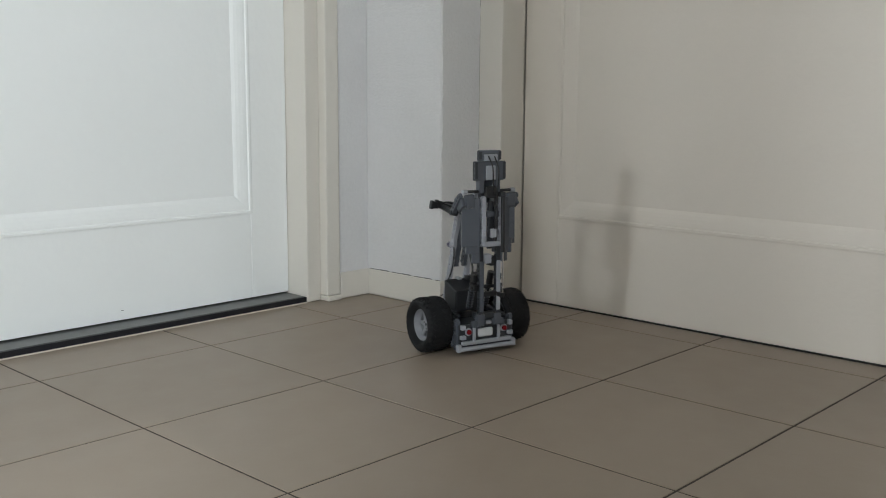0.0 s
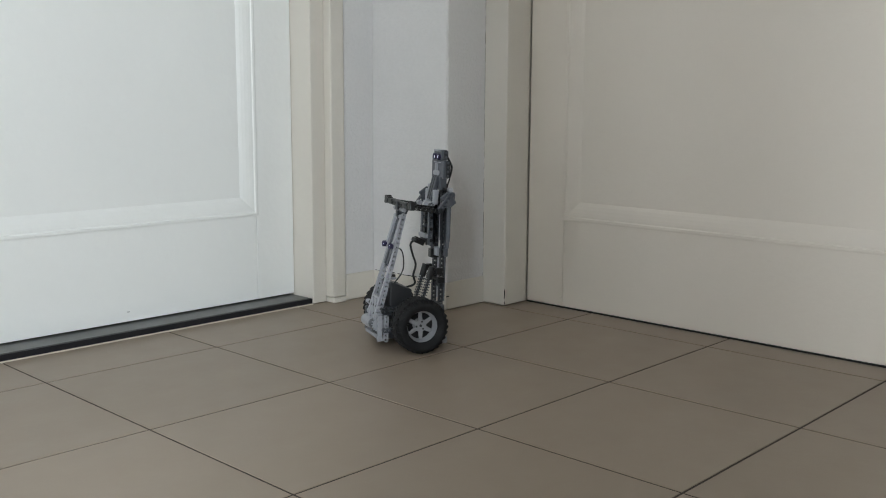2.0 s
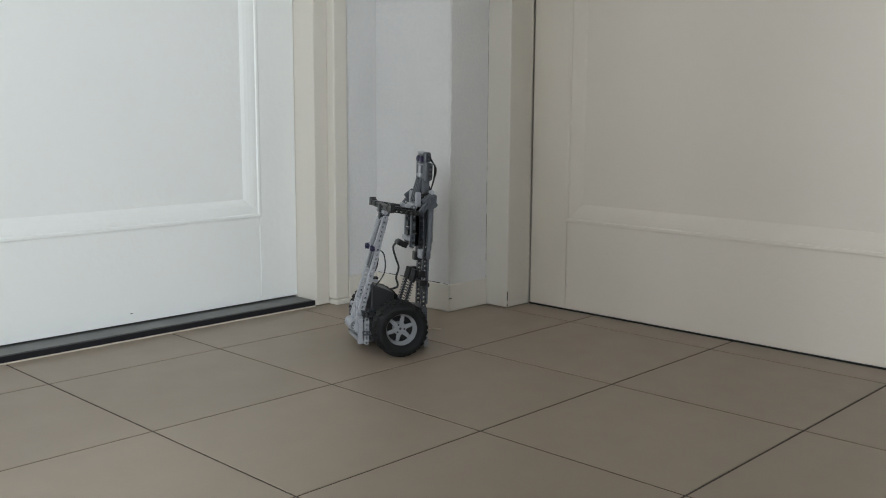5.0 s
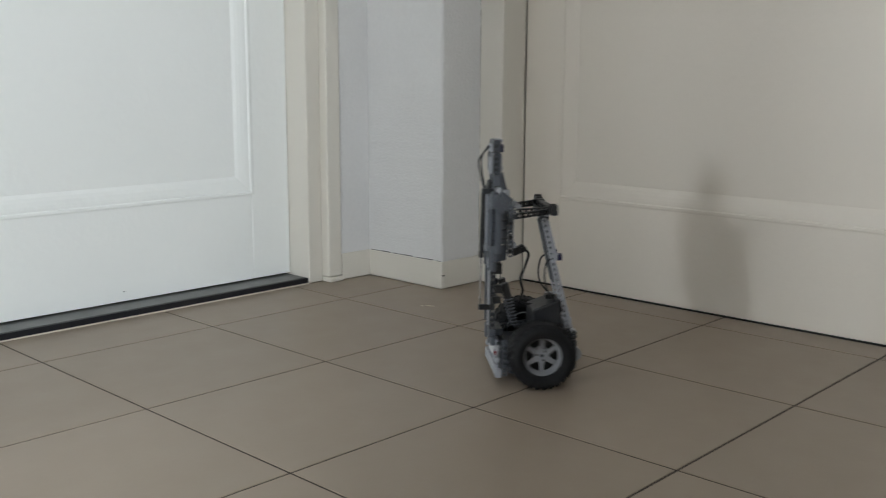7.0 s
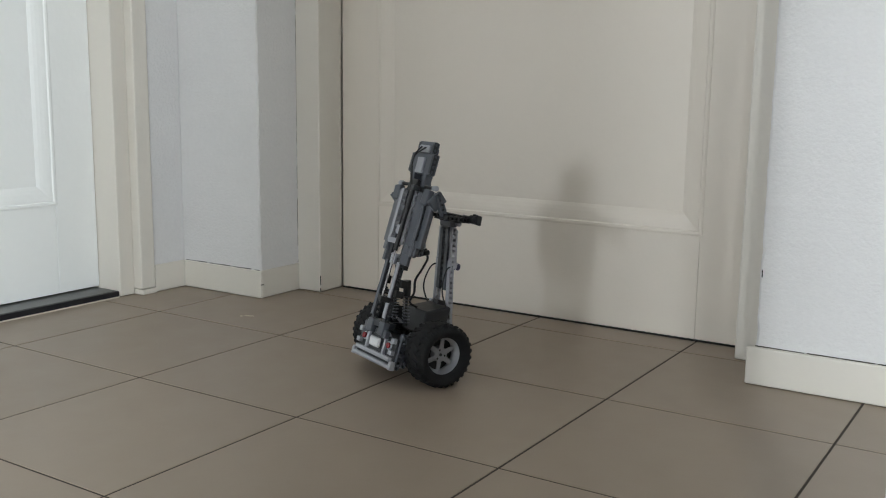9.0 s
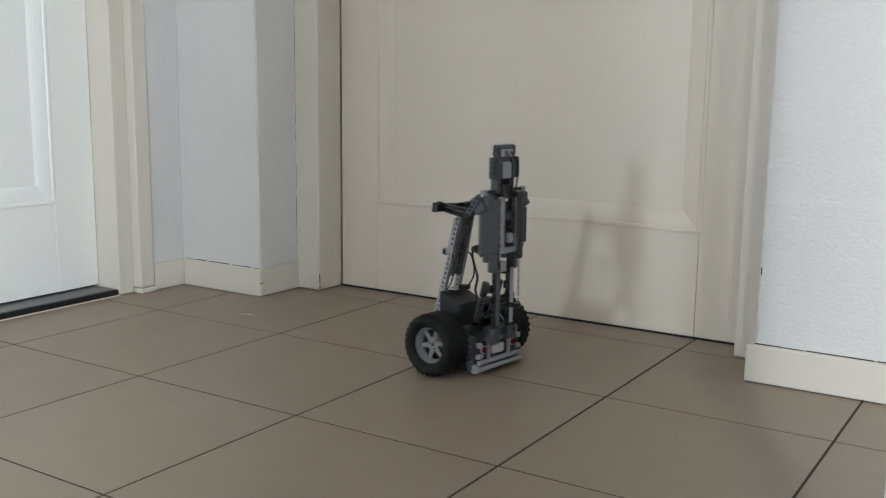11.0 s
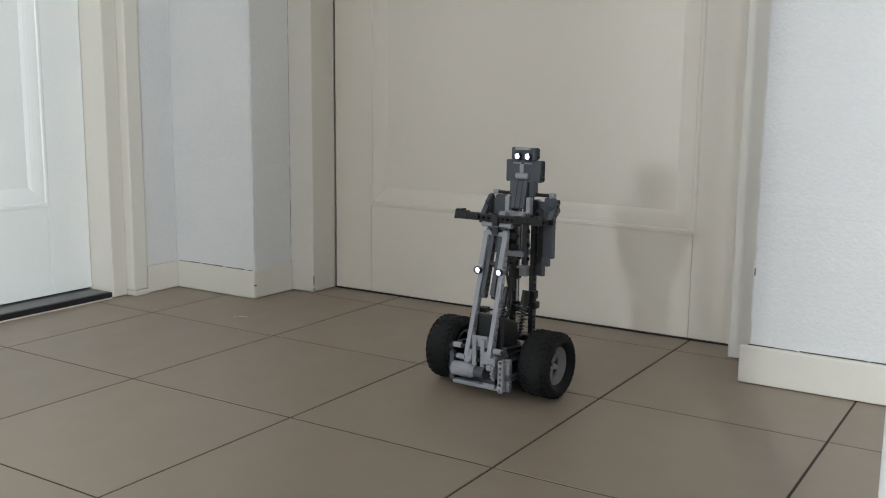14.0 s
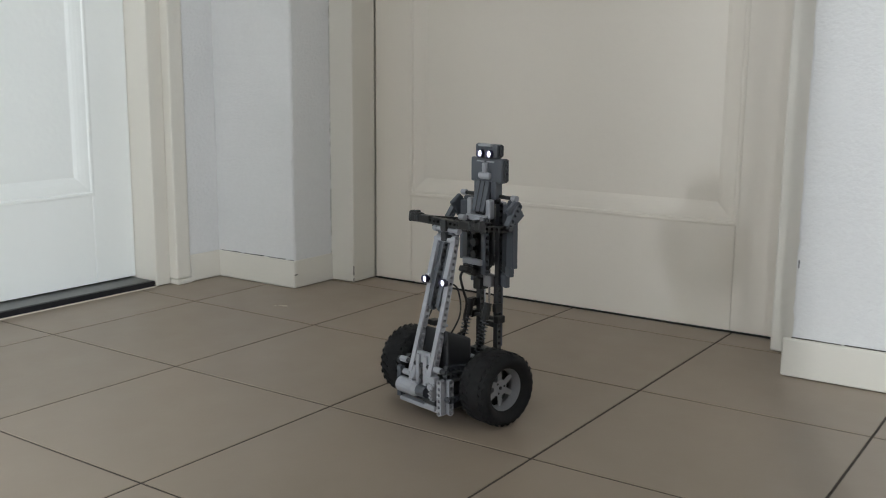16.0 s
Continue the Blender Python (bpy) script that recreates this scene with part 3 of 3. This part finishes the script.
    # ---- legs
    legs = part("legs", add_slab(bmesh.new(), V(-0.041, 0, 0.066), (0.020, 0.044, 0.010)), DARK_GREY, root, "dark grey perforated legs with coil springs")
    for s in (-1, 1):
        y = s * 0.0165
        beam_part("leg_beam", legs, DARK_GREY, (V(-0.0475, y, 0.052), V(-0.0475, y, 0.172), Y))
        part("shin_plate", add_slab(bmesh.new(), V(-0.0530, y, 0.118), (0.0024, 0.0074, 0.086), bevel=0.0006), LIGHT_GREY if s < 0 else MID_GREY, legs)
        part("ankle", add_slab(bmesh.new(), V(-0.0480, y, 0.060), (0.010, 0.015, 0.020)), MID_GREY, legs)
        part("ankle_step", add_slab(bmesh.new(), V(-0.0470, y + s * 0.010, 0.054), (0.008, 0.010, 0.012)), MID_GREY, legs)
        part("knee_clamp", add_slab(bmesh.new(), V(-0.0400, s * 0.0240, 0.131), (0.012, 0.008, 0.012)), BLACK, legs)
        part("knee_clamp", add_slab(bmesh.new(), V(-0.0430, s * 0.0245, 0.115), (0.014, 0.009, 0.010)), BLACK, legs)
        # shock absorber
        a, b = V(-0.012, s * 0.0165, 0.072), V(-0.030, s * 0.0165, 0.138)
        part("damper_rod", add_rod(bmesh.new(), a, b, 0.0024, 10), BLACK, legs)
        part("damper_top", add_rod(bmesh.new(), a.lerp(b, 0.68), b, 0.0058, 12), BLACK, legs)
        u, t, w = axes(a, b, Y)
        helix = [a.lerp(b, 0.04 + 0.64 * k / 72) + (t * math.cos(k * math.tau / 8) + w * math.sin(k * math.tau / 8)) * 0.0056 for k in range(73)]
        part("coil_spring", tube(helix, 0.0008, 5, 1), MID_GREY, legs, "coil spring")
    part("hip_bar", add_rod(bmesh.new(), V(-0.041, -0.030, 0.115), V(-0.041, 0.030, 0.115), 0.0030, 10), BLACK, legs)
    part("shin_bridge", add_slab(bmesh.new(), V(-0.050, 0, 0.104), (0.008, 0.040, 0.008)), BLACK, legs)

    # ---- torso
    torso = part("torso", add_slab(bmesh.new(), V(-0.0540, 0, 0.222), (0.005, 0.008, 0.080)), DARK_GREY, root, "dark grey torso with tapered side panels")
    for s in (-1, 1):
        for x, mat in ((-0.0580, LIGHT_GREY), (-0.0505, DARK_GREY), (-0.0250, MID_GREY)):
            beam_part("rib_beam", torso, mat, (V(x, s * 0.0170, {-0.0580: 0.186, -0.0505: 0.158}.get(x, 0.176)), V(x, s * 0.0170, 0.270 if x < -0.03 else 0.252), Y))
        for k, (w0, w1, z0, z1) in enumerate(((0.021, 0.053, 0.186, 0.268), (0.021, 0.045, 0.174, 0.188), (0.020, 0.035, 0.158, 0.176))):
            c = V(-0.0555 + 0.004 * (w0 + w1) / 0.067, s * (w0 + w1) / 2, (z0 + z1) / 2)
            part("side_panel", add_slab(bmesh.new(), c, (0.0075, w1 - w0, z1 - z0), (0, 0, s * -20), 0.0015), MID_GREY, torso)
        beam_part("flank_beam", torso, DARK_GREY, (V(-0.0520, s * 0.0290, 0.176), V(-0.0520, s * 0.0290, 0.258), Y))
        if s < 0:
            for y, z0, z1 in ((0.031, 0.196, 0.250), (0.0295, 0.172, 0.195)):
                part("flank_panel", add_slab(bmesh.new(), V(-0.0185 - y * 0.86, -y, (z0 + z1) / 2), (0.0050, 0.0400 - (0.031 - y) * 4, z1 - z0), (0, 0, -44), 0.0012), MID_GREY, torso)
            for z in (0.205, 0.218, 0.231, 0.244):
                part("flank_rib", add_slab(bmesh.new(), V(-0.0428, -0.0335, z), (0.0050, 0.030, 0.0022), (0, 0, -44), 0.0005), DARK_GREY, torso)
        # shoulder
        part("shoulder", add_slab(bmesh.new(), V(-0.0530, s * 0.0405, 0.262), (0.010, 0.018, 0.024), (s * -6, 0, 0), 0.003), MID_GREY, torso)
        part("collar_post", add_slab(bmesh.new(), V(-0.0330, s * 0.0175, 0.262), (0.010, 0.0078, 0.026), bevel=0.002), LIGHT_GREY, torso)
        part("shoulder_bush", add_rod(bmesh.new(), V(-0.0480, s * 0.0430, 0.2775), V(-0.0480, s * 0.0510, 0.2775), 0.0040, 12), LIGHT_GREY, torso)
        part("waist_bush", add_rod(bmesh.new(), V(-0.0150, s * 0.0100, 0.250), V(-0.0150, s * 0.0200, 0.250), 0.0042, 12), LIGHT_GREY, torso)
        # arm
        arm = beam_part("arm", torso, MID_GREY, (V(-0.0480, s * 0.0545, 0.2720), V(-0.0260, s * 0.0560, 0.2420), Y), label="dark grey bent arm reaching the handlebar", wide=0.0090, thick=0.0080)
        part("upper_plate", add_slab(bmesh.new(), V(-0.0430, s * 0.0525, 0.2600), (0.020, 0.0070, 0.026), (0, 36, 0), 0.002), MID_GREY, arm)
        beam_part("forearm", arm, BLACK, (V(-0.0300, s * 0.0520, 0.2400), V(0.0260, s * 0.0470, 0.2475), Y))
        beam_part("forearm", arm, BLACK, (V(-0.0220, s * 0.0300, 0.2440), V(0.0260, s * 0.0440, 0.2500), Y))
        part("elbow_pin", add_rod(bmesh.new(), V(-0.0270, s * 0.0480, 0.2415), V(-0.0270, s * 0.0620, 0.2415), 0.0036, 10), DARK_GREY, arm)
    part("shoulder_axle", add_rod(bmesh.new(), V(-0.0480, -0.050, 0.2775), V(-0.0480, 0.050, 0.2775), 0.0026, 10), BLACK, torso)
    part("chest_bar", add_slab(bmesh.new(), V(-0.0280, 0, 0.2500), (0.008, 0.040, 0.0078)), LIGHT_GREY, torso)
    part("belly_bar", add_slab(bmesh.new(), V(-0.0200, 0, 0.1930), (0.008, 0.034, 0.0078)), LIGHT_GREY, torso)
    part("back_bar", add_slab(bmesh.new(), V(-0.0600, 0, 0.1900), (0.006, 0.036, 0.0085)), LIGHT_GREY, torso)
    part("back_bar", add_slab(bmesh.new(), V(-0.0580, -0.002, 0.2400), (0.006, 0.026, 0.0100)), MID_GREY, torso)
    part("back_block", add_slab(bmesh.new(), V(-0.0600, -0.002, 0.2080), (0.007, 0.010, 0.0150)), LIGHT_GREY, torso)
    part("waist_block", add_slab(bmesh.new(), V(-0.0480, 0.004, 0.1640), (0.014, 0.014, 0.0160)), LIGHT_GREY, torso)
    part("waist_block", add_slab(bmesh.new(), V(-0.0440, -0.010, 0.1590), (0.016, 0.014, 0.0160)), BLACK, torso)
    for x, z in ((-0.0200, 0.2020), (-0.0200, 0.2180), (-0.0200, 0.2340)):
        part("chest_pin", add_rod(bmesh.new(), V(x - 0.006, -0.0005, z), V(x, -0.0005, z), 0.0055, 10), BLACK if z < 0.21 else DARK_GREY, torso)
    for s in (-1, 1):
        for z in (0.186, 0.206, 0.226):
            part("side_pin", add_rod(bmesh.new(), V(-0.0260, s * 0.0200, z), V(-0.0260, s * 0.0225, z), 0.0030, 8), BLACK, torso)
    part("plug", add_slab(bmesh.new(), V(-0.0100, 0.004, 0.1830), (0.020, 0.013, 0.011), (0, -24, 0), 0.002), BLACK, torso, "black cable plug")
    part("plug_ears", add_slab(bmesh.new(), V(-0.0030, 0.004, 0.1850), (0.009, 0.019, 0.008), (0, -24, 0), 0.002), BLACK, torso)

    # ---- strut down the back
    strut = part("strut", add_rod(bmesh.new(), V(-0.0670, -0.0170, 0.176), V(-0.0655, -0.0170, 0.270), 0.0034, 12), BLACK, root, "black strut with thin steel rod behind the rider")
    part("strut_rod", add_rod(bmesh.new(), V(-0.0672, -0.0170, 0.106), V(-0.0670, -0.0170, 0.178), 0.0015, 8), STEEL, strut)
    part("strut_eye", add_slab(bmesh.new(), V(-0.0620, -0.0170, 0.272), (0.012, 0.009, 0.008)), DARK_GREY, strut)
    part("strut_foot", add_slab(bmesh.new(), V(-0.0610, -0.0170, 0.103), (0.018, 0.008, 0.008)), BLACK, strut)

    # the rider stands behind the axle
    front.location = (-0.007, 0, 0.004)
    torso.location.x, legs.location.x, strut.location.x, bumper.location = -0.013, -0.015, -0.013, (-0.012, 0, 0.003)

    # ---- head
    hx = -0.0600
    head = part("head", add_slab(bmesh.new(), V(hx, 0, 0.3110), (0.0105, 0.058, 0.0325), bevel=0.002), MID_GREY, root, "square dark grey robot head with glowing eyes")
    part("brow", add_slab(bmesh.new(), V(hx, 0, 0.3360), (0.0105, 0.041, 0.0180), bevel=0.002), MID_GREY, head)
    for s in (-1, 1):
        part("jaw", add_slab(bmesh.new(), V(hx + 0.001, s * 0.0158, 0.2860), (0.013, 0.0095, 0.0240), bevel=0.0015), MID_GREY, head)
        beam_part("temple", head, DARK_GREY, (V(hx - 0.003, s * 0.0275, 0.2960), V(hx - 0.003, s * 0.0275, 0.3270), Y), thick=0.005)
        beam_part("brow_side", head, DARK_GREY, (V(hx - 0.002, s * 0.0190, 0.3280), V(hx - 0.002, s * 0.0190, 0.3450), Y), thick=0.005)
        led(head, V(hx + 0.0072, s * 0.0083, 0.3325), (1, 0, 0.05), 0.0045)
        part("cheek_line", add_slab(bmesh.new(), V(hx + 0.0060, s * 0.0090, 0.3225), (0.002, 0.0130, 0.0018), bevel=0.0004), LIGHT_GREY, head)
    part("brow_trim", add_slab(bmesh.new(), V(hx + 0.004, 0, 0.3435), (0.010, 0.024, 0.0035), bevel=0.001), LIGHT_GREY, head)
    part("nose", add_slab(bmesh.new(), V(hx + 0.0070, 0, 0.3145), (0.005, 0.0070, 0.0130), bevel=0.001), LIGHT_GREY, head)
    part("mouth", add_slab(bmesh.new(), V(hx + 0.0070, 0, 0.3040), (0.006, 0.0230, 0.0090), bevel=0.003), LIGHT_GREY, head)
    part("throat", add_slab(bmesh.new(), V(hx + 0.0120, 0, 0.2770), (0.007, 0.0230, 0.0410), (0, -14, 0), 0.001), MID_GREY, head)
    for y in (-0.0042, 0.0042):
        part("throat_groove", add_slab(bmesh.new(), V(hx + 0.0156, y, 0.2778), (0.0010, 0.0008, 0.0420), (0, -14, 0), 0), DARK_GREY, head)
    part("nape", add_slab(bmesh.new(), V(hx - 0.0070, 0, 0.2760), (0.010, 0.022, 0.020), (0, 12, 0), 0.002), BLACK, head)
    part("back_plate", add_slab(bmesh.new(), V(hx - 0.0068, 0, 0.3080), (0.004, 0.018, 0.0240), bevel=0.001), LIGHT_GREY, head)
    part("back_plate", add_slab(bmesh.new(), V(hx - 0.0066, 0, 0.3330), (0.004, 0.026, 0.0110), bevel=0.001), LIGHT_GREY, head)

    # ---- cables
    part("head_cable", tube([V(hx - 0.009, 0.006, 0.336), V(hx - 0.019, 0.004, 0.318), V(hx - 0.018, 0.002, 0.295), V(hx - 0.014, -0.003, 0.268), V(hx - 0.016, -0.004, 0.230), V(hx - 0.014, -0.002, 0.196)], 0.0012), CABLE, root, "thin black cable")
    part("head_cable", tube([V(hx - 0.009, -0.006, 0.335), V(hx - 0.024, -0.004, 0.316), V(hx - 0.021, -0.006, 0.292), V(hx - 0.015, -0.008, 0.266), V(hx - 0.016, -0.008, 0.228), V(hx - 0.014, -0.006, 0.190)], 0.0012), CABLE, root, "thin black cable")
    part("plug_cable", tube([V(-0.015, 0.004, 0.186), V(-0.007, 0.004, 0.177), V(-0.012, 0.004, 0.158), V(-0.018, 0.004, 0.140), V(-0.014, 0.004, 0.122), V(-0.017, 0.004, 0.106), V(0.002, 0.006, 0.100)], 0.0019), CABLE, root, "black cable")
    for s in (-1, 1):
        a, b = col(0.655, s * 0.0174, 0.004), col(0.60, s * 0.022, -0.012)
        part("lamp_cable", tube([a, b, col(0.42, s * 0.027, -0.020), col(0.24, s * 0.026, -0.004), V(0.028, s * 0.024, 0.100)], 0.0012), CABLE, root, "thin black cable")
    left = wheel(root, 1)
    right = wheel(root, -1)
    left.location, right.location = (0, 0.0795, 0), (0, -0.0795, 0)
    return root, left, right


robot, wheel_left, wheel_right = build_robot()

# ------------------------------------------------------------------ floor tiles, each a piece of the floor
def tile_mesh(x0, x1, y0, y1):
    bm = bmesh.new()
    add_box(bm, x0, x1, y0, y1, -0.03, 0.0)
    edges = [e for e in bm.edges if all(v.co.z > -0.01 for v in e.verts)]
    bmesh.ops.bevel(bm, geom=edges, offset=0.0005, segments=1, affect="EDGES")
    me = bpy.data.meshes.new("tile")
    bm.to_mesh(me)
    bm.free()
    me.materials.append(TILE_MAT)
    return me


JOINT = 0.0034
TILES = {}
for i in range(-4, 8):
    for j in range(-8, 4):
        x0, x1 = max(i * TILE + JOINT / 2, T(-3.05)), min((i + 1) * TILE - JOINT / 2, EAST)
        y0, y1 = max(j * TILE + JOINT / 2, SOUTH), min((j + 1) * TILE - JOINT / 2, T(2.7))
        if x1 - x0 < 0.01 or y1 - y0 < 0.01:
            continue
        size = (round(x1 - x0, 4), round(y1 - y0, 4))
        if size not in TILES:
            TILES[size] = tile_mesh(0, size[0], 0, size[1])
        ob = new("tile", TILES[size])
        ob.parent = sub
        ob.location = (x0, y0, random.uniform(-0.00012, 0.0))


# ------------------------------------------------------------------ motion
# seconds, x, y, heading, lean of the robot
RIDE = [
    (0.0, -0.2957, 0.3225, 163.5, 0.6),
    (0.2, -0.3451, 0.3267, 193.2, -0.1),
    (0.5, -0.4070, 0.2737, 252.5, 2.1),
    (1.0, -0.4111, 0.2652, 244.4, -1.1),
    (1.5, -0.4131, 0.2630, 245.2, -1.7),
    (2.0, -0.4141, 0.2626, 245.5, -1.9),
    (2.5, -0.4134, 0.2620, 245.3, -1.7),
    (3.0, -0.4204, 0.2541, 241.3, -2.4),
    (3.2, -0.4234, 0.2511, 240.3, -2.4),
    (4.2, -0.4312, 0.2360, 240.3, -2.2),
    (5.3, -0.4361, 0.2299, 246.1, -1.2),
    (5.5, -0.4341, 0.2179, 255.1, -0.6),
    (6.0, -0.3948, 0.1249, 328.7, 2.0),
    (6.5, -0.2356, 0.0995, 368.0, 0.6),
    (6.8, -0.1010, 0.1560, 398.0, -1.0),
    (7.0, -0.0501, 0.1866, 408.4, 0.5),
    (7.2, 0.0169, 0.2535, 444.2, 1.3),
    (7.4, 0.0025, 0.3200, 487.1, -1.0),
    (7.5, -0.0143, 0.3419, 506.1, -0.9),
    (7.6, -0.0672, 0.3468, 547.9, -2.2),
    (7.8, -0.1237, 0.3317, 586.3, -1.3),
    (8.0, -0.1405, 0.2681, 642.8, 1.2),
    (8.2, -0.1194, 0.2219, 681.7, -0.0),
    (8.5, -0.0178, 0.2122, 760.7, -1.3),
    (8.8, 0.0038, 0.2525, 786.5, 11.8),
    (9.0, 0.0044, 0.2584, 786.0, 17.8),
    (9.5, 0.0066, 0.2685, 787.0, 25.4),
    (9.7, 0.0076, 0.2725, 789.0, 26.9),
    (10.2, 0.0060, 0.3000, 805.0, 14.0),
    (10.7, 0.0300, 0.3300, 853.0, 2.0),
    (11.2, 0.0850, 0.3450, 919.0, 0.0),
    (11.6, 0.1350, 0.3220, 969.0, 1.0),
    (11.8, 0.1562, 0.2989, 988.6, 0.6),
    (12.0, 0.1582, 0.2949, 990.6, 0.6),
    (12.5, 0.1581, 0.2935, 990.0, 0.9),
    (13.0, 0.1592, 0.2917, 989.7, 0.4),
    (13.5, 0.1604, 0.2881, 990.8, -0.4),
    (14.0, 0.1633, 0.2765, 987.8, -0.1),
    (14.5, 0.1598, 0.2574, 985.4, 1.4),
    (15.0, 0.1578, 0.2243, 985.2, -1.5),
    (15.5, 0.1527, 0.1770, 982.9, -1.4),
    (16.0, 0.1363, 0.0956, 976.4, 0.6),
]


def motions():
    walk(robot, [(t, pose(x, y, WHEEL_R, 0, lean, turn)) for t, x, y, turn, lean in RIDE])
    # the wheels roll with the ground that each one covers
    table = np.array(RIDE)
    times = np.arange(0.0, 16.001, 0.05)
    x, y, turn, lean = (np.interp(times, table[:, 0], table[:, k]) for k in range(1, 5))
    way = np.radians(turn)
    for wheel_part, side in ((wheel_left, 1), (wheel_right, -1)):
        spin, rows = 0.0, []
        for i, t in enumerate(times):
            if i:
                middle = (way[i] + way[i - 1]) / 2
                run = (x[i] - x[i - 1]) * math.cos(middle) + (y[i] - y[i - 1]) * math.sin(middle) - side * 0.0795 * (way[i] - way[i - 1])
                spin += math.degrees(run / WHEEL_R)
            rows.append((float(t), pose(0, side * 0.0795, 0, 0, spin - lean[i], 0)))
        walk(wheel_part, rows)


motions()
